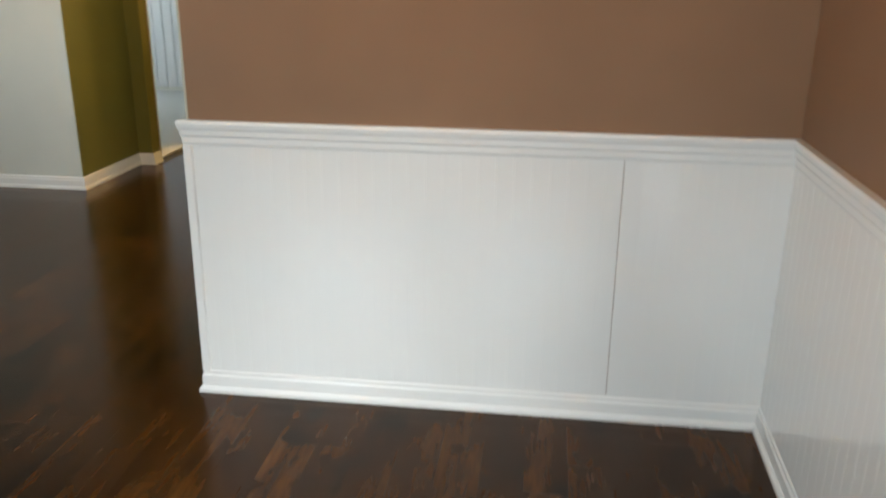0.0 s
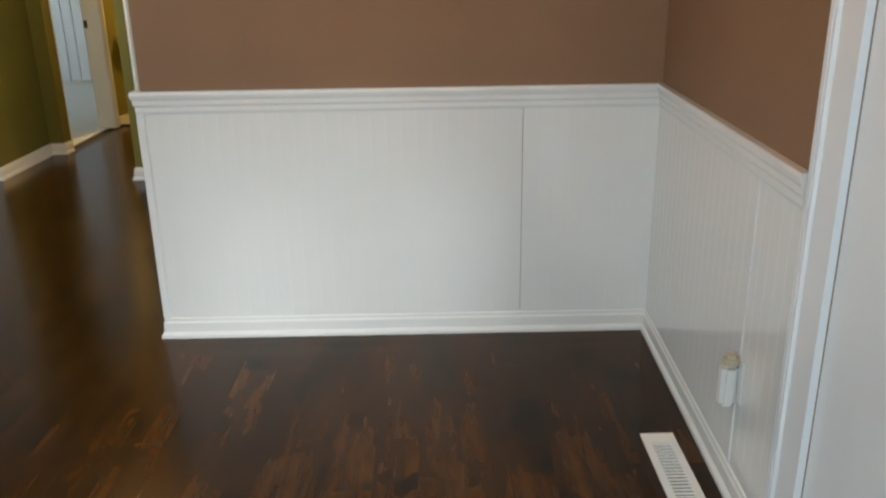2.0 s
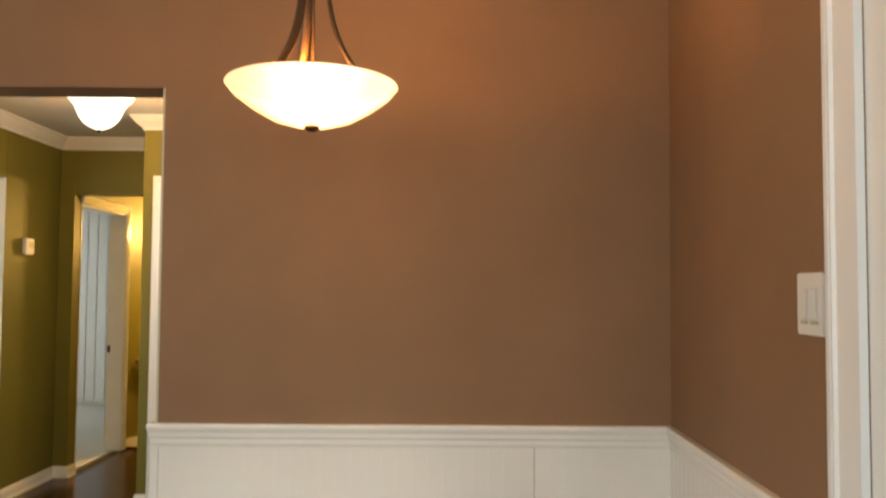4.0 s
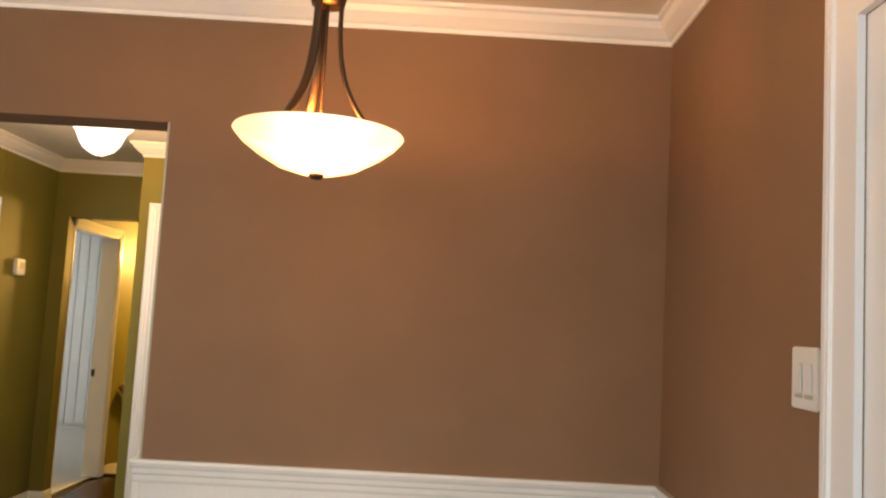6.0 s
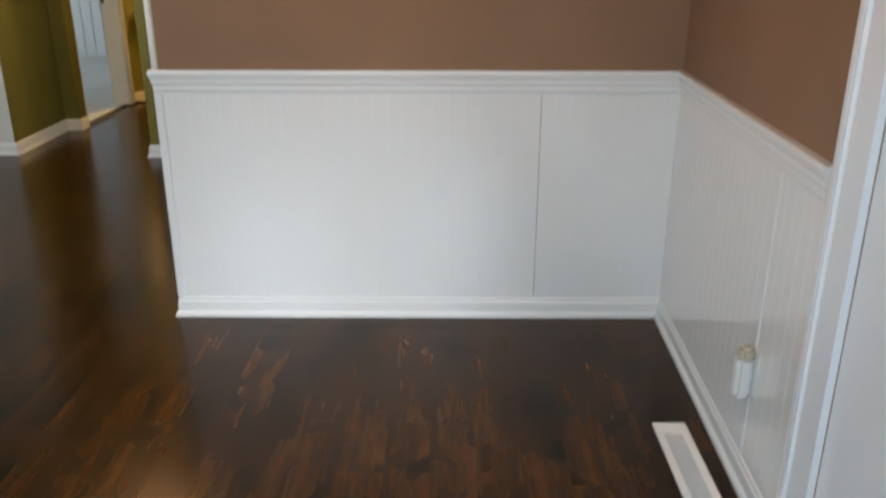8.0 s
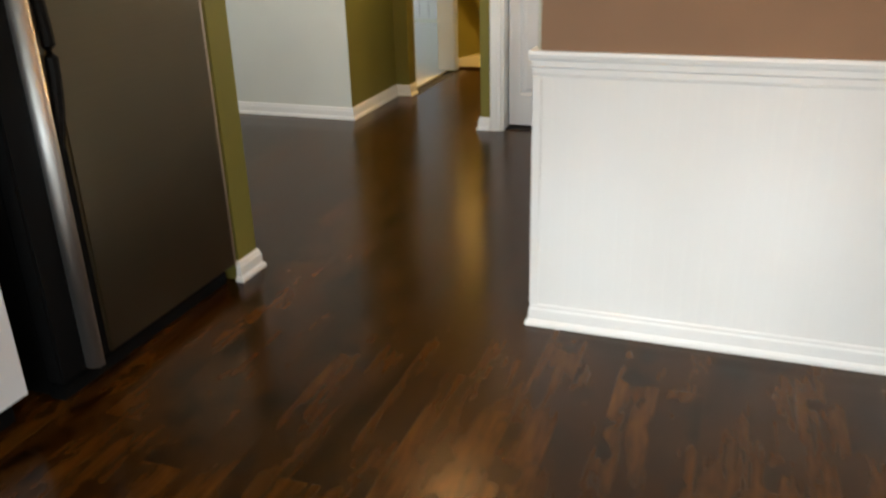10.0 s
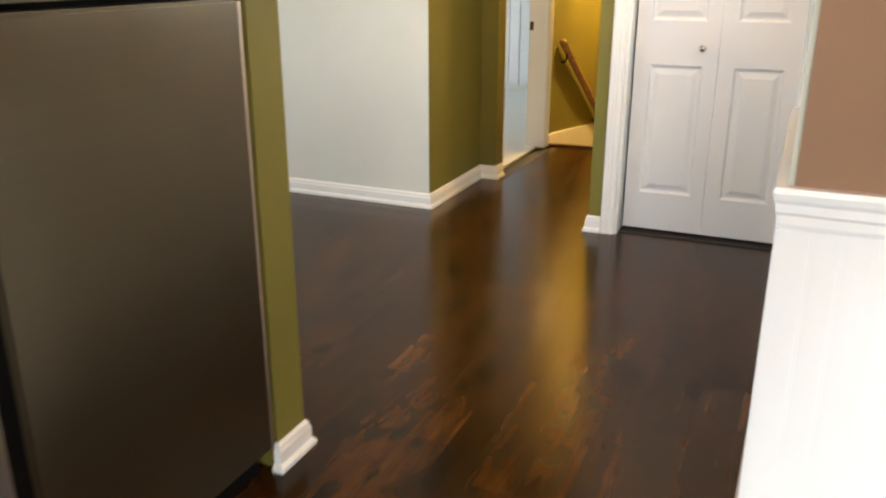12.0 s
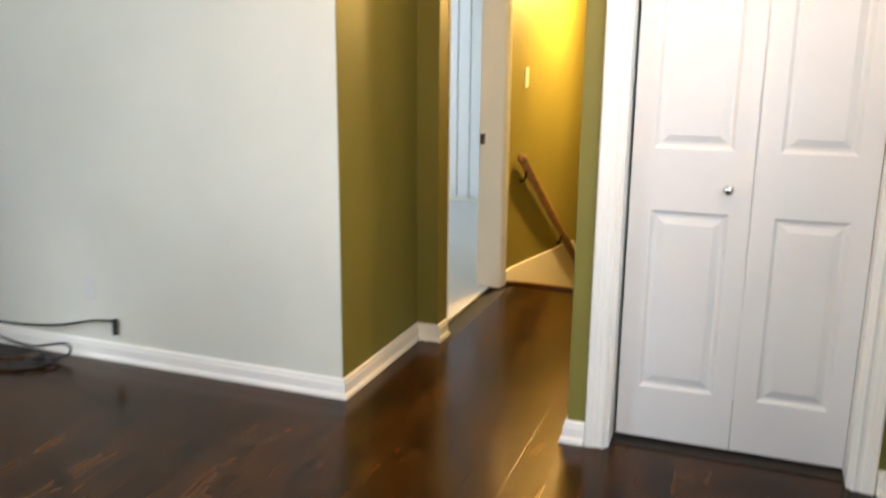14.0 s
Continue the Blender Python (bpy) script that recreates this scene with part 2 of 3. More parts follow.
def lathe(profile, centre, steps=48):
    """A surface turned round the upright through centre; profile (radius, z)."""
    bm = bmesh.new()
    rings = []
    for r, z in profile:
        if r < 1e-5:
            rings.append([bm.verts.new((centre[0], centre[1], centre[2] + z))])
        else:
            rings.append([bm.verts.new((centre[0] + r * math.cos(2 * math.pi * i / steps), centre[1] + r * math.sin(2 * math.pi * i / steps), centre[2] + z)) for i in range(steps)])
    for a, b in zip(rings, rings[1:]):
        for i in range(steps):
            j = (i + 1) % steps
            if len(a) == 1 and len(b) > 1:
                bm.faces.new((a[0], b[i], b[j]))
            elif len(b) == 1 and len(a) > 1:
                bm.faces.new((a[i], b[0], a[j]))
            elif len(a) > 1:
                bm.faces.new((a[i], b[i], b[j], a[j]))
    return bm


def tube(points, radius, sides=8, flat=1.0):
    """A round or flattened bar through points; radius may be a list."""
    bm = bmesh.new()
    pts = [Vector(p) for p in points]
    rings = []
    for i, p in enumerate(pts):
        d = (pts[min(i + 1, len(pts) - 1)] - pts[max(i - 1, 0)]).normalized()
        u = d.cross(Vector((0, 0, 1)))
        u = u.normalized() if u.length > 1e-4 else Vector((1, 0, 0))
        v = d.cross(u)
        r = radius[i] if isinstance(radius, (list, tuple)) else radius
        rings.append([bm.verts.new(p + u * r * math.cos(2 * math.pi * k / sides) + v * r * flat * math.sin(2 * math.pi * k / sides)) for k in range(sides)])
    for a, b in zip(rings, rings[1:]):
        for k in range(sides):
            bm.faces.new((a[k], a[(k + 1) % sides], b[(k + 1) % sides], b[k]))
    bm.faces.new(rings[0])
    bm.faces.new(list(reversed(rings[-1])))
    return bm


BASE = [(0, 0), (0.024, 0), (0.024, 0.012), (0.017, 0.022), (0.014, 0.022), (0.014, 0.058), (0.010, 0.066), (0.010, 0.074), (0.004, 0.082), (0, 0.082)]
RAIL = [(0, 0.842), (0.009, 0.842), (0.012, 0.852), (0.012, 0.868), (0.016, 0.874), (0.017, 0.890), (0.021, 0.898), (0.024, 0.910), (0.021, 0.920), (0, 0.920)]
CROWN = [(0, 2.41), (0.008, 2.41), (0.010, 2.425), (0.022, 2.432), (0.050, 2.460), (0.062, 2.480), (0.074, 2.486), (0.076, 2.499), (0, 2.499)]
CASING = [(0, 0), (0, 0.010), (0.008, 0.016), (0.018, 0.012), (0.026, 0.012), (0.034, 0.017), (0.044, 0.017), (0.050, 0.021), (0.064, 0.021), (0.070, 0.014), (0.070, 0)]
C, CD = 2.5, 2.575   # ceiling heights: foyer, and dining room with kitchen
XA, XE = -1.802, -2.967   # sides of the opening between dining room and foyer
T = 0.16   # thickness of that wall
SKEW = 0.030   # how far the right wall stands out of square


def skewed(bm):
    """The right wall stands a little out of square."""
    for v in bm.verts:
        v.co.x += SKEW * v.co.y
    return bm


def structure(name, bm, mat, label, parent=None):
    return tagged(part(name, bm, mat, parent), label, "wall" if name.startswith("wall") else name.split("_")[0], kind="structure")


# ---- large structure ----
structure("wall_dining", boxes((XA + 0.01, 0.16, 0, T, 0, CD), (XE, XA + 0.01, 0, T, 2.10, CD)), TAN, "tan painted dining room wall with a wide opening")
structure("wall_right", skewed(boxes((0, 0.16, -1.42, 0, 0, CD), (0, 0.16, -3.08, -1.42, 2.06, CD), (0, 0.16, -3.5, -3.08, 0, CD), (0, 0.16, -4.7, -3.5, 0, 0.95), (0, 0.16, -4.7, -3.5, 2.06, CD), (0, 0.16, -5.4, -4.7, 0, CD))), TAN, "tan painted wall beside the patio door")
structure("wall_stub", boxes((-3.75, XE, 0.02, 0.145, 0, CD)), OLIVE, "olive green wall end beside the refrigerator")
# Its opening is unseen, added for the west lamp
structure("wall_kitchen_west", boxes((-3.91, -3.75, -5.4, -3.8, 0, CD), (-3.91, -3.75, -2.6, T, 0, CD), (-3.91, -3.75, -3.8, -2.6, 0, 1.05), (-3.91, -3.75, -3.8, -2.6, 2.06, CD)), OLIVE, "olive green kitchen wall behind the refrigerator")
structure("wall_kitchen_south", boxes((-3.75, 0, -5.4, -5.24, 0, 0.95), (-3.75, 0, -5.4, -5.24, 2.3, CD), (-3.75, -3.2, -5.4, -5.24, 0.95, 2.3), (-3.2, -2.0, -5.4, -5.24, 0.95, 1.14), (-2.0, -1.35, -5.4, -5.24, 0.95, 2.3), (-1.35, -0.1, -5.4, -5.24, 2.06, 2.3), (-0.1, 0, -5.4, -5.24, 0.95, 2.3)), TAN, "tan kitchen wall with a window and an added one")
# The opening is added for the side lamp
structure("wall_living_south", boxes((-8.2, -4.55, 0.0, T, 0, C), (-3.95, -3.91, 0.0, T, 0, C), (-4.55, -3.95, 0.0, T, 0, 0.8), (-4.55, -3.95, 0.0, T, 2.1, C)), PALE, "pale living room wall with an added window")
structure("wall_living_west", boxes((-8.2, -8.04, T, 2.455, 0, 0.8), (-8.2, -8.04, T, 2.455, 2.1, C), (-8.2, -8.04, T, 0.4, 0.8, 2.1), (-8.2, -8.04, 2.2, 2.455, 0.8, 2.1)), PALE, "pale living room wall with an added window")
structure("wall_living", box(-5.62, -3.64, 2.455, 2.60, 0, C), PALE, "pale off-white living room wall")
structure("wall_living_over_door", box(-6.42, -5.62, 2.455, 2.60, 2.04, C), PALE, "pale wall over the living room door")
structure("wall_living_far", box(-8.2, -6.42, 2.455, 2.60, 0, C), PALE, "pale living room wall beyond the door")
structure("wall_hall_west", box(-3.78, -3.641, 2.605, 3.22, 0, C), OLIVE, "olive green hallway wall")
structure("wall_living_header", box(-3.78, -3.637, T, 2.455, 2.10, C), OLIVE, "olive green drop over the living room opening")
structure("wall_hall_corner", box(-3.66, -3.53, 3.22, 3.34, 0, C), OLIVE, "olive green wall corner beside the bedroom door")
structure("wall_hall_over_door", box(-3.66, -3.53, 3.34, 4.24, 2.03, C), OLIVE, "olive green wall over the bedroom door")
structure("wall_stairs_west", box(-3.66, -3.53, 4.24, 8.6, -2.4, C), OLIVE, "olive green stairwell wall")
structure("wall_basement_west", box(-3.66, -3.53, 3.22, 4.24, -2.4, -0.03), OLIVE, "olive green wall below the floor")
structure("wall_hall_face", box(-3.64, -3.637, 2.458, 3.22, 0, C), OLIVE, "olive green hallway wall face")
structure("wall_hall_header", box(-3.53, -2.73, 3.222, 3.34, 2.08, C), OLIVE, "olive green drop over the hallway entrance")
structure("wall_hall_east", boxes((-2.73, -2.60, 2.56, 8.6, -2.4, C)), OLIVE, "olive green wall between closet and stairs")
structure("wall_closet", boxes((-2.73, -2.595, 2.41, 2.54, 0, C), (-2.595, -1.82, 2.41, 2.54, 2.04, C), (-1.82, -1.55, 2.41, 2.54, 0, C)), OLIVE, "olive green wall round the closet door")
structure("wall_closet_inside", boxes((-2.60, -1.55, 3.0, 3.1, 0, C), (-1.65, -1.55, 2.54, 3.0, 0, C)), PALE, "plain closet interior")
structure("wall_foyer_east", boxes((XA, XA + 0.012, 0.006, 0.99, 0, C), (-1.793, -1.66, T, 0.99, 0, C)), GREY, "grey-green foyer wall beside the front door")
structure("wall_over_front_door", box(-1.76, -1.60, 0.99, 1.99, 2.05, C), GREY, "grey-green wall over the front door")
structure("wall_foyer_end", box(-1.72, -1.56, 1.99, 2.41, 0, C), GREY, "grey-green wall between front door and closet")
structure("wall_stair_end", box(-3.66, -2.60, 8.6, 8.7, -2.4, C), OLIVE, "yellow lit wall at the end of the stairwell")
structure("wall_bedroom", boxes((-6.6, -3.66, 6.93, 7.05, 0, C), (-6.6, -6.45, 2.60, 6.93, 0, 0.8), (-6.6, -6.45, 2.60, 6.93, 2.1, C), (-6.6, -6.45, 2.60, 4.4, 0.8, 2.1), (-6.6, -6.45, 6.2, 6.93, 0.8, 2.1)), PALE, "pale bedroom wall")
structure("ceiling", boxes((-8.2, -1.56, T, 8.7, C, C + 0.1), (-8.2, -3.91, -0.2, T, C, C + 0.1)), CEIL, "flat off-white textured ceiling")
structure("ceiling_dining", box(-3.91, 0.16, -5.4, T, CD, CD + 0.1), CEIL, "flat off-white textured dining room ceiling")
structure("ground_slab", boxes((-8.2, 0.16, -5.4, 4.32, -0.15, -0.016), (-8.2, -3.66, 4.32, 7.05, -0.15, -0.016)), DARK, "concrete slab under the floor")
structure("floor_bedroom", boxes((-6.45, -3.655, 2.60, 6.93, -0.01, 0.004), (-3.655, -3.585, 3.352, 4.222, -0.01, 0.004)), CARPET, "light grey bedroom carpet")
structure("floor_living", box(-8.04, -6.6, T, 2.455, -0.015, 0.001), PLANK_REST, "dark plank floor far end")
structure("ground", box(-40, 40, -40, 40, -2.6, -2.5), CARPET_BIG, "ground outside")
structure("floor_basement", box(-3.66, -2.6, 4.29, 8.6, -2.5, -2.4), CARPET, "basement floor at the foot of the stairs")

# mouldings
structure("baseboard_dining", run([(SKEW * -1.266, -1.266), (0, 0), (XA, 0), (XA, 0.915)][::-1], BASE), GLOSS, "white baseboard round the dining wall")
structure("baseboard_stub", run([(-3.2, 0.145), (XE, 0.145), (XE, 0.02), (-2.975, 0.02)][::-1], BASE), TRIM, "white baseboard on the wall end")
structure("baseboard_living", run([(-5.55, 2.455), (-3.637, 2.455), (-3.637, 3.22), (-3.53, 3.22), (-3.53, 3.325)], BASE), TRIM, "white baseboard along living room and hallway")
structure("baseboard_closet", run([(-2.73, 4.2), (-2.73, 2.41), (-2.667, 2.41)][::-1], [(-a, z) for a, z in BASE]), TRIM, "white baseboard on the hallway corner")
structure("baseboard_foyer", run([(-1.748, 2.41), (-1.72, 2.41), (-1.72, 2.062)], BASE), TRIM, "white baseboard beside the front door")
structure("chair_rail", run([(SKEW * -1.266, -1.266), (0, 0), (XA, 0), (XA, 0.915)][::-1], RAIL), GLOSS, "white moulded chair rail")
structure("crown_dining", run([(SKEW * -5.2, -5.2), (0, 0), (-3.75, 0)][::-1], [(a, z + CD - C) for a, z in CROWN]), TRIM, "white crown moulding in the dining room")
structure("crown_foyer", run([(-3.637, T + 0.02), (-3.637, 3.222), (-2.73, 3.222)], CROWN), TRIM, "white crown moulding in the foyer")
structure("crown_closet", run([(-2.73, 3.222), (-2.73, 2.41), (-1.72, 2.41), (-1.72, T)], [(a, z) for a, z in CROWN]), TRIM, "white crown moulding over the closet")


# ---- wainscot ----
def beadboard(u0, u1, place, name, parent):
    """A panel with beads: two fine grooves every 53 mm."""
    bm = bmesh.new()
    prof = [(u0, 0.006)]
    k = math.ceil(u0 / 0.053)
    while k * 0.053 < u1 - 0.01:
        g = k * 0.053
        if g > u0 + 0.01:
            prof += [(g - 0.005, 0.006), (g - 0.003, 0.00562), (g - 0.001, 0.006), (g + 0.001, 0.006), (g + 0.003, 0.00562), (g + 0.005, 0.006)]
        k += 1
    prof.append((u1, 0.006))
    lo = [bm.verts.new(place(a, 0.075, d)) for a, d in prof]
    hi = [bm.verts.new(place(a, 0.85, d)) for a, d in prof]
    lob = [bm.verts.new(place(a, 0.075, 0)) for a in (u0, u1)]
    hib = [bm.verts.new(place(a, 0.85, 0)) for a in (u0, u1)]
    for i in range(len(prof) - 1):
        bm.faces.new((lo[i], lo[i + 1], hi[i + 1], hi[i]))
    bm.faces.new((lob[0], lo[0], hi[0], hib[0]))
    bm.faces.new((lo[-1], lob[1], hib[1], hi[-1]))
    bm.faces.new([hib[0]] + hi + [hib[1]])
    bm.faces.new([lob[1]] + lo[::-1] + [lob[0]])
    return part(name, bm, GLOSS, parent)


wains = thing("wainscot_dining", (-0.9, 0, 0), "white glossy beadboard wainscot under the chair rail", "wainscot", kind="structure")
north = lambda u, z, d: (u, -d, z)
east = lambda u, z, d: (SKEW * u - d, u, z)
endf = lambda u, z, d: (XA - d, u, z)
beadboard(XA, -0.481, north, "panel", wains)
beadboard(-0.479, -0.0045, north, "panel", wains)
beadboard(-1.006, -0.0065, east, "panel", wains)
beadboard(-1.266, -1.014, east, "panel", wains)
part("panel", box(XA - 0.006, XA, 0.0, 0.915, 0.075, 0.85), GLOSS, wains)
part("corner_strip", box(XA - 0.012, XA + 0.018, -0.012, 0.018, 0.075, 0.845, 0.003), GLOSS, wains)
part("batten", skewed(box(-0.009, -0.001, -1.018, -1.002, 0.08, 0.845, 0.002)), GLOSS, wains)


# ---- doors and casings ----
east_c = lambda u, z, d: (SKEW * u - d, u, z)
patio = thing("patio_door", (0.05, -2.15, 0), "white framed sliding glass patio door", "patio door", kind="structure")
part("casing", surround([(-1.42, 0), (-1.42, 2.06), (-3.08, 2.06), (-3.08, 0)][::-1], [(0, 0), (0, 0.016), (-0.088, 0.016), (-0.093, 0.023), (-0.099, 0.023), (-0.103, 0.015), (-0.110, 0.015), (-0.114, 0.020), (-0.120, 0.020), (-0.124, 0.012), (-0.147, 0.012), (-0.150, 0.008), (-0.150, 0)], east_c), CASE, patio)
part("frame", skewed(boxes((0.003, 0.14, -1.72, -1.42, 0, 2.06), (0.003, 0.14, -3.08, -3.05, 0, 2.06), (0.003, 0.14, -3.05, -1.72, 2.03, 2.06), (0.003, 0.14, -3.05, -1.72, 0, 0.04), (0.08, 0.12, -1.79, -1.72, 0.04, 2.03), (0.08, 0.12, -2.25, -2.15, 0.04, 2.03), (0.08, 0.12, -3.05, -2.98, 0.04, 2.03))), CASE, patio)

dw = thing("window_1", (0.05, -4.1, 0.95), "white framed dining room window", "window", kind="structure")
part("window_frame", skewed(boxes((0.05, 0.12, -3.56, -3.5, 0.95, 2.06), (0.05, 0.12, -4.7, -4.64, 0.95, 2.06), (0.05, 0.12, -4.64, -3.56, 2.0, 2.06), (0.05, 0.12, -4.64, -3.56, 0.95, 1.01))), TRIM, dw)
part("window_sill", skewed(box(-0.03, 0.05, -4.75, -3.45, 0.93, 0.95, 0.004)), TRIM, dw)


for name, rows, sill, words in (
        ("window_2", ((-3.2, -3.14, -5.36, -5.29, 1.14, 2.3), (-2.06, -2.0, -5.36, -5.29, 1.14, 2.3), (-3.14, -2.06, -5.36, -5.29, 2.24, 2.3), (-3.14, -2.06, -5.36, -5.29, 1.14, 1.2)), (-3.25, -1.95, -5.29, -5.2, 1.12, 1.14), "white framed kitchen window"),
        # Unseen window, added round the extra south lamp
        ("added_window_south", ((-1.35, -1.29, -5.36, -5.29, 0.95, 2.06), (-0.16, -0.1, -5.36, -5.29, 0.95, 2.06), (-1.29, -0.16, -5.36, -5.29, 2.0, 2.06), (-1.29, -0.16, -5.36, -5.29, 0.95, 1.01)), (-1.4, -0.05, -5.29, -5.2, 0.93, 0.95), "unseen white framed window, added to the end wall"),
        # Unseen window, added round the west lamp
        ("added_window_west", ((-3.87, -3.80, -3.8, -3.74, 1.05, 2.06), (-3.87, -3.80, -2.66, -2.6, 1.05, 2.06), (-3.87, -3.80, -3.74, -2.66, 2.0, 2.06), (-3.87, -3.80, -3.74, -2.66, 1.05, 1.11)), (-3.80, -3.71, -3.85, -2.55, 1.03, 1.05), "unseen white framed window, added to the west wall")):
    w = thing(name, (rows[0][0], rows[0][2], rows[0][4]), words, "window", kind="structure")
    part("window_frame", boxes(*rows), TRIM, w)
    part("window_sill", box(*sill, 0.004), TRIM, w)


def panel_door(parent, name, place, u0, u1, z0, z1, fields, thick=0.03, mat=None):
    """A moulded door leaf: slab with sunk grooves and raised fields. place(u, z, d): d grows towards the viewer."""
    bm = bmesh.new()

    def quad(a, b, c, d):
        bm.faces.new([bm.verts.new(place(*p)) for p in (a, b, c, d)])

    us = sorted({u0, u1, *[f[0] for f in fields], *[f[1] for f in fields]})
    zs = sorted({z0, z1, *[f[2] for f in fields], *[f[3] for f in fields]})
    for ua, ub in zip(us, us[1:]):
        for za, zb in zip(zs, zs[1:]):
            if not any(f[0] <= ua and ub <= f[1] and f[2] <= za and zb <= f[3] for f in fields):
                quad((ua, za, thick), (ub, za, thick), (ub, zb, thick), (ua, zb, thick))
    for a, b, c, d in fields:
        rings = [(0, thick), (0.012, thick - 0.009), (0.022, thick - 0.009), (0.045, thick - 0.001)]
        for (i, p), (j, q) in zip(rings, rings[1:]):
            A = [(a + i, c + i, p), (b - i, c + i, p), (b - i, d - i, p), (a + i, d - i, p)]
            B = [(a + j, c + j, q), (b - j, c + j, q), (b - j, d - j, q), (a + j, d - j, q)]
            for k in range(4):
                quad(A[k], A[(k + 1) % 4], B[(k + 1) % 4], B[k])
        quad(*B)
    O = [(u0, z0), (u1, z0), (u1, z1), (u0, z1)]
    for k in range(4):
        p, q = O[k], O[(k + 1) % 4]
        quad((*p, 0), (*q, 0), (*q, thick), (*p, thick))
    quad(*[(*p, 0) for p in O])
    bmesh.ops.remove_doubles(bm, verts=bm.verts, dist=0.0002)
    return part(name, bm, mat or DOORW, parent)


closet = thing("closet_door", (-2.19, 2.52, 0), "white moulded four-panel bifold closet door, closed", "closet door", kind="structure")
front = lambda u, z, d: (u, 2.53 - d, z)
for a, b in ((-2.573, -2.1908), (-2.1892, -1.834)):
    panel_door(closet, "leaf", front, a, b, 0.022, 2.02, [(a + 0.07, b - 0.065, 0.21, 0.835), (a + 0.07, b - 0.065, 1.04, 1.88)])
knob = part("knob", lathe([(0, 0), (0.008, 0), (0.007, 0.018), (0.014, 0.024), (0.017, 0.032), (0.014, 0.040), (0, 0.043)], (0, 0, 0), 20), CHROME, closet, "small chrome knob", True)
knob.matrix_world = pose(-2.262, 2.50, 0.92, 90, 0, 0)
part("jamb", boxes((-2.595, -2.583, 2.41, 2.545, 0, 2.04), (-1.832, -1.82, 2.41, 2.545, 0, 2.04), (-2.583, -1.832, 2.41, 2.545, 2.024, 2.04)), TRIM, closet)
part("casing", surround([(-2.595, 0), (-2.595, 2.04), (-1.82, 2.04), (-1.82, 0)], [(-a, d) for a, d in CASING], lambda u, z, d: (u, 2.41 - d, z)), TRIM, closet)
# Dark strip in place of the shade under the leaves
part("gap_shade", box(-2.583, -1.832, 2.45, 2.54, 0.0005, 0.004), DARK, closet)

entry = thing("front_door", (-1.70, 1.49, 0), "white front door with an added glass pane", "front door", kind="structure")
part("casing", surround([(0.985, 0), (0.985, 2.05), (1.995, 2.05), (1.995, 0)], [(-a, d) for a, d in CASING], lambda u, z, d: (-1.76 + (u - 0.985) * 0.04 - 0.035 - d, u, z)), TRIM, entry)
panel_door(entry, "leaf", lambda u, z, d: (-1.70 - d, u, z), 0.995, 1.985, 0.01, 2.04, [(1.1, 1.44, 0.2, 0.85), (1.54, 1.88, 0.2, 0.85)])
# Pane and its frame are unseen, added to go with the door lamp
part("glass", box(-1.734, -1.731, 1.22, 1.76, 1.14, 1.90, 0.001), PANE, entry, "added glass pane")
part("glass_frame", boxes((-1.738, -1.730, 1.18, 1.22, 1.10, 1.94), (-1.738, -1.730, 1.76, 1.80, 1.10, 1.94), (-1.738, -1.730, 1.22, 1.76, 1.90, 1.94), (-1.738, -1.730, 1.22, 1.76, 1.10, 1.14)), TRIM, entry)

bed = thing("bedroom_door_frame", (-3.6, 3.8, 0), "white painted door frame with a dark strike plate", "door frame", kind="structure")
part("jamb", boxes((-3.664, -3.527, 4.222, 4.24, 0, 2.03), (-3.664, -3.527, 3.352, 4.222, 2.012, 2.03), (-3.664, -3.527, 3.34, 3.352, 0, 2.03)), TRIM, bed)
part("casing", surround([(3.34, 2.022), (4.23, 2.022), (4.23, 0)], [(-a, d) for a, d in CASING], lambda u, z, d: (-3.53 + d, u, z)), TRIM, bed)
part("strike_plate", box(-3.660, -3.632, 4.219, 4.2225, 0.835, 0.895), BRONZE, bed, "dark metal strike plate")

far = thing("living_room_door", (-6.0, 2.5, 0), "white interior door, closed", "door", kind="structure")
panel_door(far, "leaf", lambda u, z, d: (u, 2.53 - d, z), -6.41, -5.63, 0.03, 2.03, [(-6.3, -6.05, 0.2, 0.85), (-5.98, -5.73, 0.2, 0.85), (-6.3, -6.05, 1.0, 1.9), (-5.98, -5.73, 1.0, 1.9)])
part("casing", surround([(-6.42, 0), (-6.42, 2.04), (-5.62, 2.04), (-5.62, 0)], [(-a, d) for a, d in CASING], lambda u, z, d: (u, 2.455 - d, z)), TRIM, far)

blinds = thing("closet_panelling", (-5.0, 6.9, 0), "white vertical board panelling on the bedroom wall", "panelling")
x = -6.4
while x < -3.7:
    part("board", box(x, x + 0.112, 6.905, 6.93, 0.05, 2.3, 0.004), DOORW, blinds)
    x += 0.118

# stairs
stairs = thing("staircase", (-3.13, 4.3, 0), "wooden stairs going down from the hallway", "stairs", kind="structure")
part("nosing", box(-3.53, -2.73, 4.30, 4.36, -0.03, 0.012, 0.008), PLANK, stairs)
for i in range(12):
    z = -0.19 * (i + 1)
    part("tread", box(-3.53, -2.73, 4.34 + 0.26 * i, 4.34 + 0.26 * (i + 1) + 0.025, z - 0.03, z, 0.006), OAK, stairs)
    part("riser", box(-3.53, -2.73, 4.33 + 0.26 * i, 4.34 + 0.26 * i, z, z + 0.16), TRIM, stairs)
bm = bmesh.new()
sk = [(4.32, -0.02), (4.32, 0.075), (4.45, 0.07), (6.3, -0.14), (7.2, -0.75), (7.2, -2.2), (4.38, -0.3)]
sweep(bm, [lambda a, b: (-3.53, a, b), lambda a, b: (-3.512, a, b)], sk)
part("skirt_board", bm, TRIM, stairs)
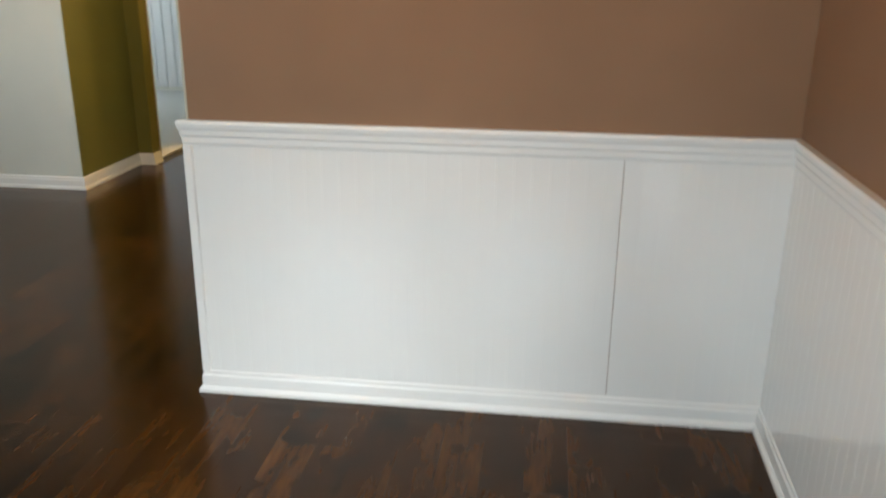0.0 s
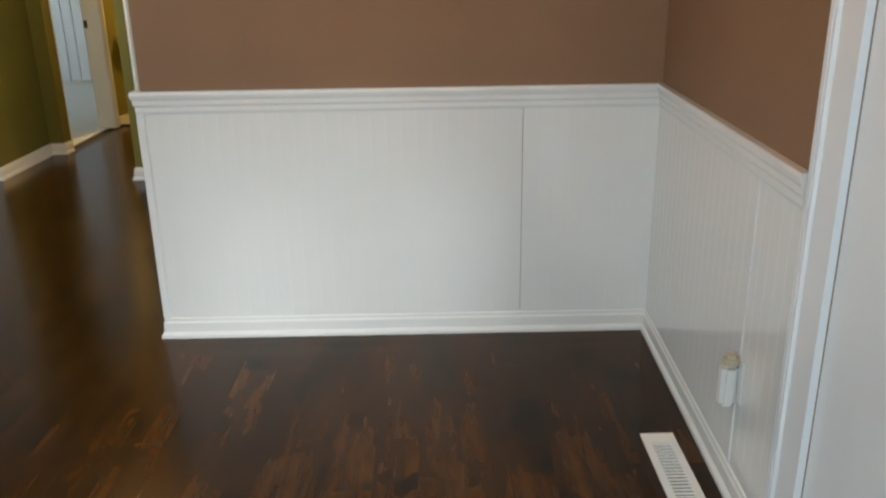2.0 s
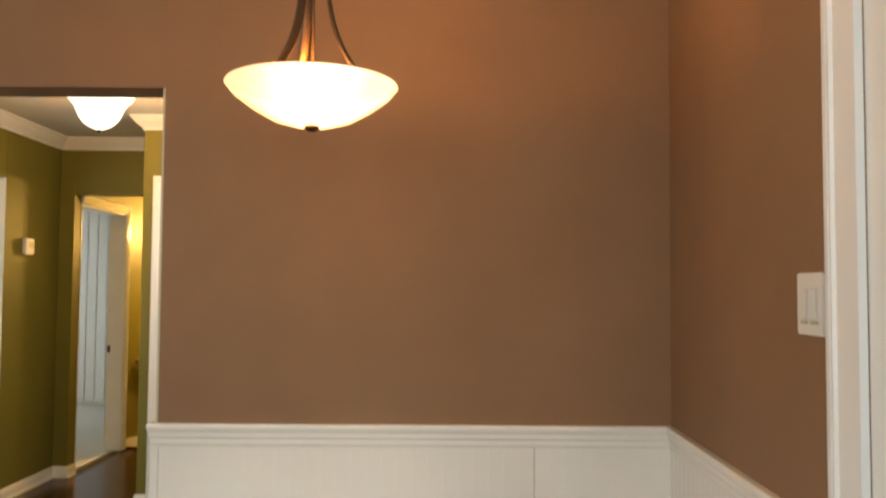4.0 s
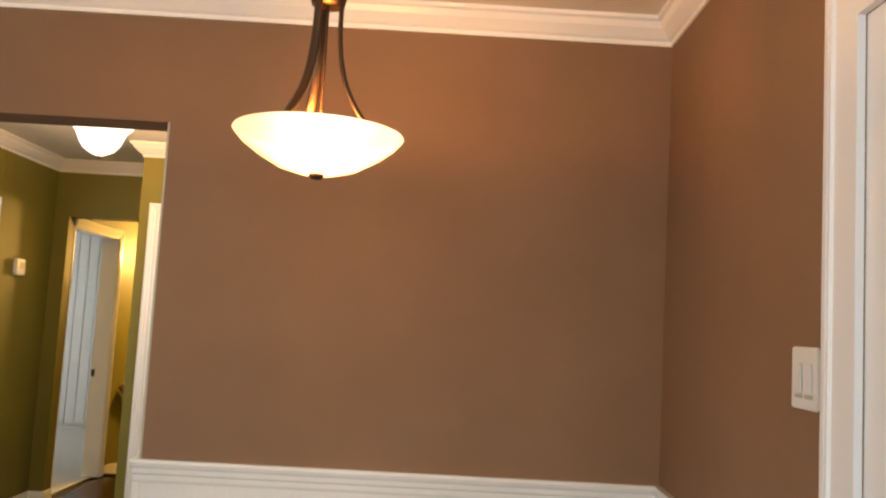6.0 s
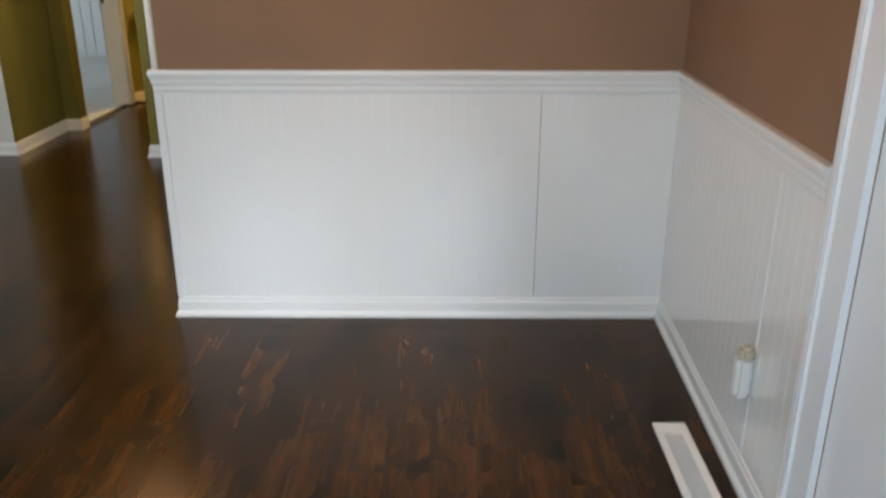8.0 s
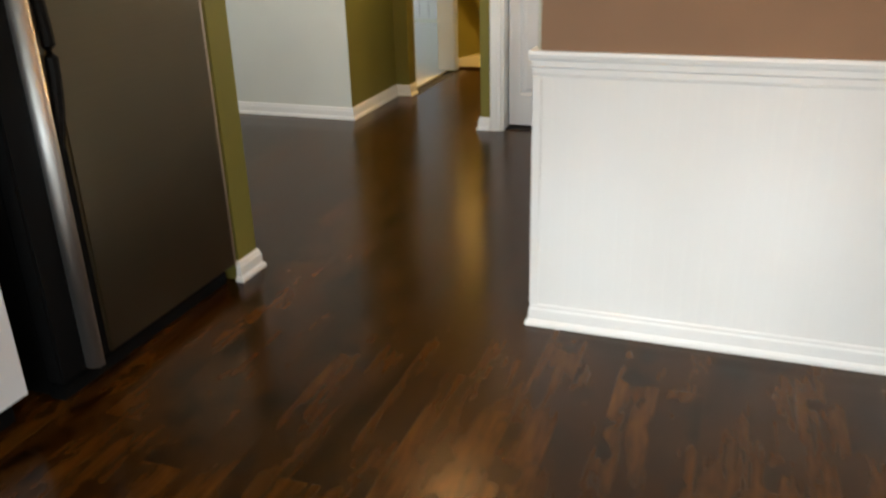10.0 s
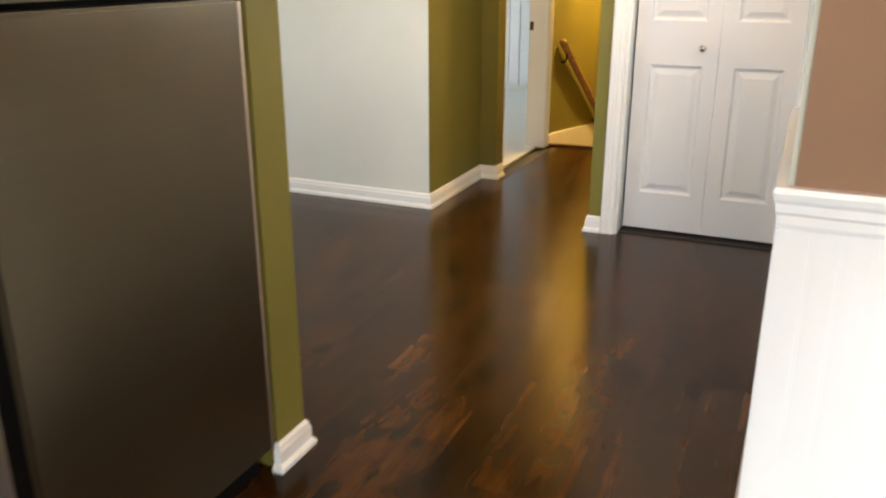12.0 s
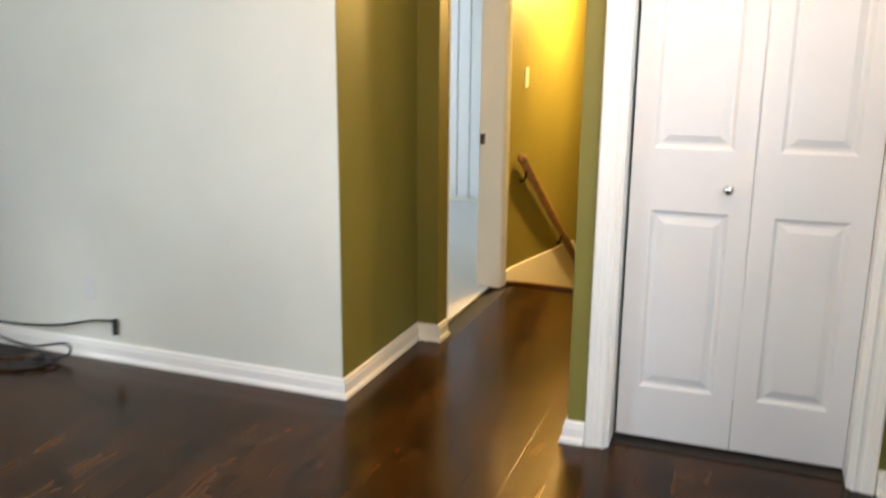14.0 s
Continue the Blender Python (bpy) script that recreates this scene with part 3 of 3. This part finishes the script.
hand = thing("handrail", (-3.48, 4.5, 0.7), "brown oak stair handrail on metal brackets", "handrail")
part("rail", tube([(-3.49, 4.50, 0.735), (-3.49, 7.0, 0.735 - 2.5 * 0.57)], 0.028, 14), OAK, hand, "", True)
for y in (4.62, 5.7):
    z = 0.735 - (y - 4.5) * 0.57
    part("bracket", tube([(-3.529, y, z - 0.09), (-3.505, y, z - 0.09), (-3.49, y, z - 0.06), (-3.49, y, z - 0.02)], 0.008), BLACK, hand)


# ---- lamps ----
PC = (-1.122, -0.95, 1.776)
pend = thing("pendant_lamp", (PC[0], PC[1], CD), "bronze pendant lamp with a lit alabaster glass bowl", "pendant lamp")
outer = [(0.0, 0.0), (0.05, 0.003), (0.10, 0.018), (0.15, 0.047), (0.185, 0.073), (0.205, 0.097)]
bowl = part("bowl", lathe(outer + [(0.203, 0.101), (0.198, 0.098)] + [(r * 0.965, z + 0.006) for r, z in outer[-2::-1]], PC, 64), BOWL, pend, "lit alabaster glass bowl", True)
part("finial", lathe([(0, -0.012), (0.012, -0.011), (0.018, -0.004), (0.018, 0.002), (0.0, 0.003)], PC, 24), BRONZE, pend, "", True)
part("stem", tube([(PC[0], PC[1], PC[2]), (PC[0], PC[1], CD - 0.03)], 0.0045, 12), BRONZE, pend, "", True)
part("hub", lathe([(0, 0.42), (0.04, 0.42), (0.045, 0.44), (0.03, 0.47), (0.012, 0.50), (0, 0.50)], PC, 24), BRONZE, pend, "", True)
part("canopy", lathe([(0, CD - PC[2] - 0.035), (0.03, CD - PC[2] - 0.032), (0.06, CD - PC[2] - 0.012), (0.065, CD - PC[2] - 0.001), (0, CD - PC[2] - 0.001)], PC, 32), BRONZE, pend, "", True)
for a in (236, 356, 116):
    ca, sa = math.cos(radians(a)), math.sin(radians(a))
    pts = [(PC[0] + ca * 0.158, PC[1] + sa * 0.158, PC[2] + 0.099)]
    for i in range(13):
        s = i / 12
        z = 0.105 + 0.33 * s
        r = 0.034 + 0.098 * (1 - s) ** 3.2
        pts.append((PC[0] + ca * r, PC[1] + sa * r, PC[2] + z))
    part("arm", tube(pts, [0.010] + [0.0155 - 0.004 * i / 12 for i in range(13)], 10, 0.45), BRONZE, pend, "", True)
    cx, cy = PC[0] + ca * 0.172, PC[1] + sa * 0.172
    clip = part("clip", box(-0.022, 0.022, -0.008, 0.008, 0, 0.007, 0.002), BRONZE, pend)
    clip.matrix_world = pose(cx, cy, PC[2] + 0.094, 0, 0, a)

flush = thing("ceiling_lamp", (-2.69, 1.6, C), "lit frosted glass bell-shaped ceiling lamp", "ceiling lamp")
fc = (-2.69, 1.6, C)
bell = part("shade", lathe([(0.176, -0.045), (0.180, -0.055), (0.172, -0.072), (0.150, -0.094), (0.131, -0.118), (0.119, -0.146), (0.106, -0.178), (0.084, -0.208), (0.050, -0.232), (0.018, -0.244), (0, -0.246)], fc, 56), BELL, flush, "lit frosted glass shade", True)
bell.visible_shadow = False
part("pan", lathe([(0, -0.001), (0.15, -0.001), (0.17, -0.03), (0.176, -0.045), (0.0, -0.046)], fc, 48), BRONZE, flush, "", True)
part("finial", lathe([(0, -0.262), (0.008, -0.26), (0.012, -0.252), (0.006, -0.246), (0, -0.246)], fc, 20), BRONZE, flush, "", True)


# ---- refrigerator ----
fr = thing("refrigerator", (-3.35, -0.45, 0), "stainless steel refrigerator with black sides and long handles", "refrigerator")
FX, FY0, FY1 = -2.966, -0.90, -0.004
part("cabinet", box(-3.70, FX - 0.07, FY0 + 0.01, FY1 - 0.005, 0.02, 1.74, 0.006), BLACK, fr, "black cabinet")
part("kick_plate", box(FX - 0.09, FX - 0.035, FY0 + 0.02, FY1 - 0.02, 0.002, 0.05, 0.004), BLACK, fr)
for z0, z1 in ((0.075, 1.222), (1.236, 1.75)):
    d = part("door", box(FX - 0.065, FX, -0.70, FY1, z0, z1, 0.008), STEEL, fr, "brushed stainless door")
    part("edge_trim", box(FX - 0.05, FX + 0.0015, FY1 - 0.007, FY1 + 0.003, z0 + 0.006, z1 - 0.006, 0.001), EDGE, d, "pale metal edge strip")
    part("door_edge", box(FX - 0.065, FX - 0.004, FY0, -0.70, z0, z1, 0.006), BLACK, fr)
    part("handle", tube([(FX + 0.012, -0.785, z0 + 0.01), (FX + 0.012, -0.785, z1 - 0.01)], 0.030, 20, 0.85), BRIGHT, d, "tall satin metal handle", True)
    k = 1 if z0 < 1 else -1
    zt = z1 if z0 < 1 else z0
    part("grip", tube([(FX + 0.004, -0.722 + o, zt - k * h) for h in [0.03 * i for i in range(17)] for o in (0.020 * math.sin(math.pi * h / 0.42) - (max(0.0, h - 0.34) / 0.14) ** 2 * 0.012,)], 0.019, 10), BLACK, d, "black curved grip")
    part("inset", box(FX - 0.006, FX + 0.0005, -0.752, -0.70, min(zt, zt - k * 0.40), max(zt, zt - k * 0.40)), STEEL, d)


# ---- kitchen cabinet ----
kc = thing("base_cabinet", (-3.37, -1.5, 0), "white kitchen base cabinet next to the refrigerator", "cabinet")
part("body", box(-3.75, -3.01, -2.0, -1.0, 0.1, 0.87), DOORW, kc)
part("toe_kick", box(-3.75, -3.07, -2.0, -1.0, 0.0, 0.1), BLACK, kc)
for a in (-1.995, -1.495):
    panel_door(kc, "door", lambda u, z, d: (-3.01 + d, u, z), a, a + 0.49, 0.11, 0.86, [(a + 0.07, a + 0.42, 0.19, 0.78)], 0.02)
wt = tagged(part("worktop", box(-3.75, -2.985, -2.0, -0.995, 0.872, 0.91, 0.004), BLACK), "dark kitchen worktop on the base cabinet", "worktop")


# ---- small things ----
sw = thing("light_switch", (SKEW * -1.186, -1.186, 1.36), "white double rocker light switch plate", "light switch")
part("plate", skewed(box(-0.007, 0, -1.250, -1.122, 1.300, 1.430, 0.003)), PLASTIC, sw)
for y in (-1.211, -1.161):
    part("rocker", skewed(box(-0.012, -0.006, y - 0.017, y + 0.017, 1.330, 1.398, 0.003)), PLASTIC, sw)
    # Grey bar for the line of shade at the rocker's lower edge
    part("rocker_shade", skewed(box(-0.0085, -0.006, y - 0.018, y + 0.018, 1.323, 1.3295)), GREY, sw)

out = thing("outlet", (SKEW * -1.025, -1.020, 0.335), "white wall outlet with a plugged-in cream night light", "outlet")
part("plate", skewed(box(-0.012, -0.004, -1.057, -0.985, 0.272, 0.392, 0.003)), PLASTIC, out)
part("plug_in", skewed(box(-0.056, -0.012, -1.043, -0.999, 0.256, 0.376, 0.012)), PLASTIC, out)
part("lens", skewed(box(-0.050, -0.014, -1.040, -1.002, 0.362, 0.398, 0.009)), CREAM, out, "aged cream plastic lens")

vent = thing("floor_vent", (-0.155, -0.97, 0), "white painted metal floor register with slots", "floor vent")
vx0, vx1, vy0, vy1 = -0.199, -0.104, -1.130, -0.750
part("frame", boxes((vx0, vx1, vy0, vy0 + 0.022, 0.0, 0.007), (vx0, vx1, vy1 - 0.05, vy1, 0.0, 0.007), (vx0, vx0 + 0.02, vy0 + 0.022, vy1 - 0.05, 0.0, 0.007), (vx1 - 0.02, vx1, vy0 + 0.022, vy1 - 0.05, 0.0, 0.007)), TRIM, vent)
# Dark sheet stands for the shaded depth below the slots
part("slot_shade", box(vx0 + 0.02, vx1 - 0.02, vy0 + 0.022, vy1 - 0.05, 0.0002, 0.0015), DARK, vent)
y = vy0 + 0.030
while y < vy1 - 0.055:
    part("slat", box(vx0 + 0.02, vx1 - 0.02, y, y + 0.006, 0.001, 0.00562), TRIM, vent)
    y += 0.0152

th = thing("thermostat", (-3.637, 2.74, 1.66), "beige wall thermostat on the hallway wall", "thermostat")
part("body", box(-3.637, -3.610, 2.68, 2.80, 1.61, 1.72, 0.006), PLASTIC, th)
part("display", box(-3.612, -3.608, 2.72, 2.785, 1.655, 1.70), CREAM, th)

hs = thing("stair_switch", (-3.53, 4.70, 1.2), "white light switch plate in the stairwell", "light switch")
part("plate", box(-3.53, -3.523, 4.66, 4.74, 1.14, 1.26, 0.003), PLASTIC, hs)

wo = thing("wall_outlet", (-4.87, 2.455, 0.32), "pale wall outlet plate in the living room", "outlet")
part("plate", box(-4.905, -4.835, 2.448, 2.455, 0.265, 0.38, 0.003), PLASTIC, wo)

cab = thing("coax_cable", (-5.1, 2.3, 0), "black coaxial cable lying coiled on the floor", "cable")
def spline(knots, n=6):
    """Points along a smooth line through the knots."""
    k = [Vector(p) for p in [knots[0]] + knots + [knots[-1]]]
    out = []
    for i in range(1, len(k) - 2):
        for j in range(n):
            t = j / n
            out.append(tuple(0.5 * (2 * k[i] + (k[i + 1] - k[i - 1]) * t + (2 * k[i - 1] - 5 * k[i] + 4 * k[i + 1] - k[i + 2]) * t * t + (3 * k[i] - k[i - 1] - 3 * k[i + 1] + k[i + 2]) * t ** 3)))
    return out + [tuple(k[-1])]


knots = [(-4.73, 2.43, 0.16), (-4.735, 2.425, 0.19), (-4.84, 2.415, 0.185), (-5.02, 2.405, 0.145), (-5.22, 2.40, 0.125), (-5.40, 2.395, 0.12), (-5.46, 2.38, 0.10), (-5.36, 2.365, 0.07), (-5.15, 2.36, 0.045), (-4.97, 2.375, 0.075), (-4.93, 2.36, 0.04), (-5.0, 2.32, 0.012)]
for i in range(22):
    a = 0.4 + i * 0.95
    r = 1.0 + 0.28 * math.sin(i * 1.9)
    knots.append((-5.2 + 0.05 * math.sin(i * 0.7) + 0.22 * r * math.cos(a), 2.27 + 0.075 * r * math.sin(a), 0.008 + 0.007 * (i % 4)))
knots += [(-5.5, 2.1, 0.007), (-5.75, 2.0, 0.007)]
pts = spline(knots)
part("wire", tube(pts, 0.00562, 6), CABLE, cab, "", True)
part("connector", tube([(-4.73, 2.43, 0.13), (-4.73, 2.43, 0.20)], 0.012, 8), CABLE, cab)


# ---- floor planks ----
floor = thing("floor", (-3, 0, 0), "dark hand-scraped hardwood plank floor, glossy", "floor", kind="structure")
W = 0.125
meshes = {}


def plank_mesh(length):
    key = round(length, 3)
    if key not in meshes:
        e, h = 0.0010, 0.00014
        bm = bmesh.new()
        lo = [bm.verts.new(p) for p in ((0, 0, -0.015), (W, 0, -0.015), (W, length, -0.015), (0, length, -0.015))]
        md = [bm.verts.new(p) for p in ((0, 0, -h), (W, 0, -h), (W, length, -h), (0, length, -h))]
        up = [bm.verts.new(p) for p in ((e, e, 0), (W - e, e, 0), (W - e, length - e, 0), (e, length - e, 0))]
        for a, b in ((lo, md), (md, up)):
            for k in range(4):
                bm.faces.new((a[k], a[(k + 1) % 4], b[(k + 1) % 4], b[k]))
        bm.faces.new(up)
        me = bpy.data.meshes.new("plank")
        bm.to_mesh(me)
        bm.free()
        me.materials.append(PLANK)
        meshes[key] = me
    return meshes[key]


def in_plan(x0):
    """The stretches of y over which a row of planks at x0 has floor."""
    if x0 > -2.74:
        return (-5.24, 2.54)
    if x0 > -3.53:
        return (-5.24, 4.31)
    if x0 > -3.76:
        return (-5.24, 3.22)
    return (T, 2.5)


rng = random.Random(5)
rest_v, rest_f, made = [], [], 0
rows_x = [-6.6 + W * i for i in range(53)]
for x0 in rows_x:
    a, b = in_plan(x0)
    y = a - rng.choice((0.0, 0.2, 0.45, 0.7))
    while y < b:
        ln = rng.choice((0.6, 0.75, 0.9, 1.05, 1.2, 1.35))
        y0, y1 = max(y, a), min(y + ln, b)
        y += ln
        if y1 - y0 < 0.02:
            continue
        near = -3.70 < x0 < 0 and y1 > -1.7 and y0 < 4.3
        if near and made < 300:
            ob = new("plank", plank_mesh(y1 - y0))
            ob.parent = floor
            ob.matrix_parent_inverse = floor.matrix_world.inverted()
            ob.location = (x0, y0, 0)
            made += 1
        else:
            e, h, k = 0.0010, 0.00014, len(rest_v)
            rest_v += [(x0, y0, -h), (x0 + W, y0, -h), (x0 + W, y1, -h), (x0, y1, -h), (x0 + e, y0 + e, 0), (x0 + W - e, y0 + e, 0), (x0 + W - e, y1 - e, 0), (x0 + e, y1 - e, 0)]
            rest_f += [(k, k + 1, k + 5, k + 4), (k + 1, k + 2, k + 6, k + 5), (k + 2, k + 3, k + 7, k + 6), (k + 3, k, k + 4, k + 7), (k + 4, k + 5, k + 6, k + 7)]
me = bpy.data.meshes.new("planks_far")
me.from_pydata(rest_v, [], rest_f)
me.materials.append(PLANK_REST)
ob = new("planks_far", me)
ob.parent = floor
ob.matrix_parent_inverse = floor.matrix_world.inverted()
ob["kind"] = "stuff"
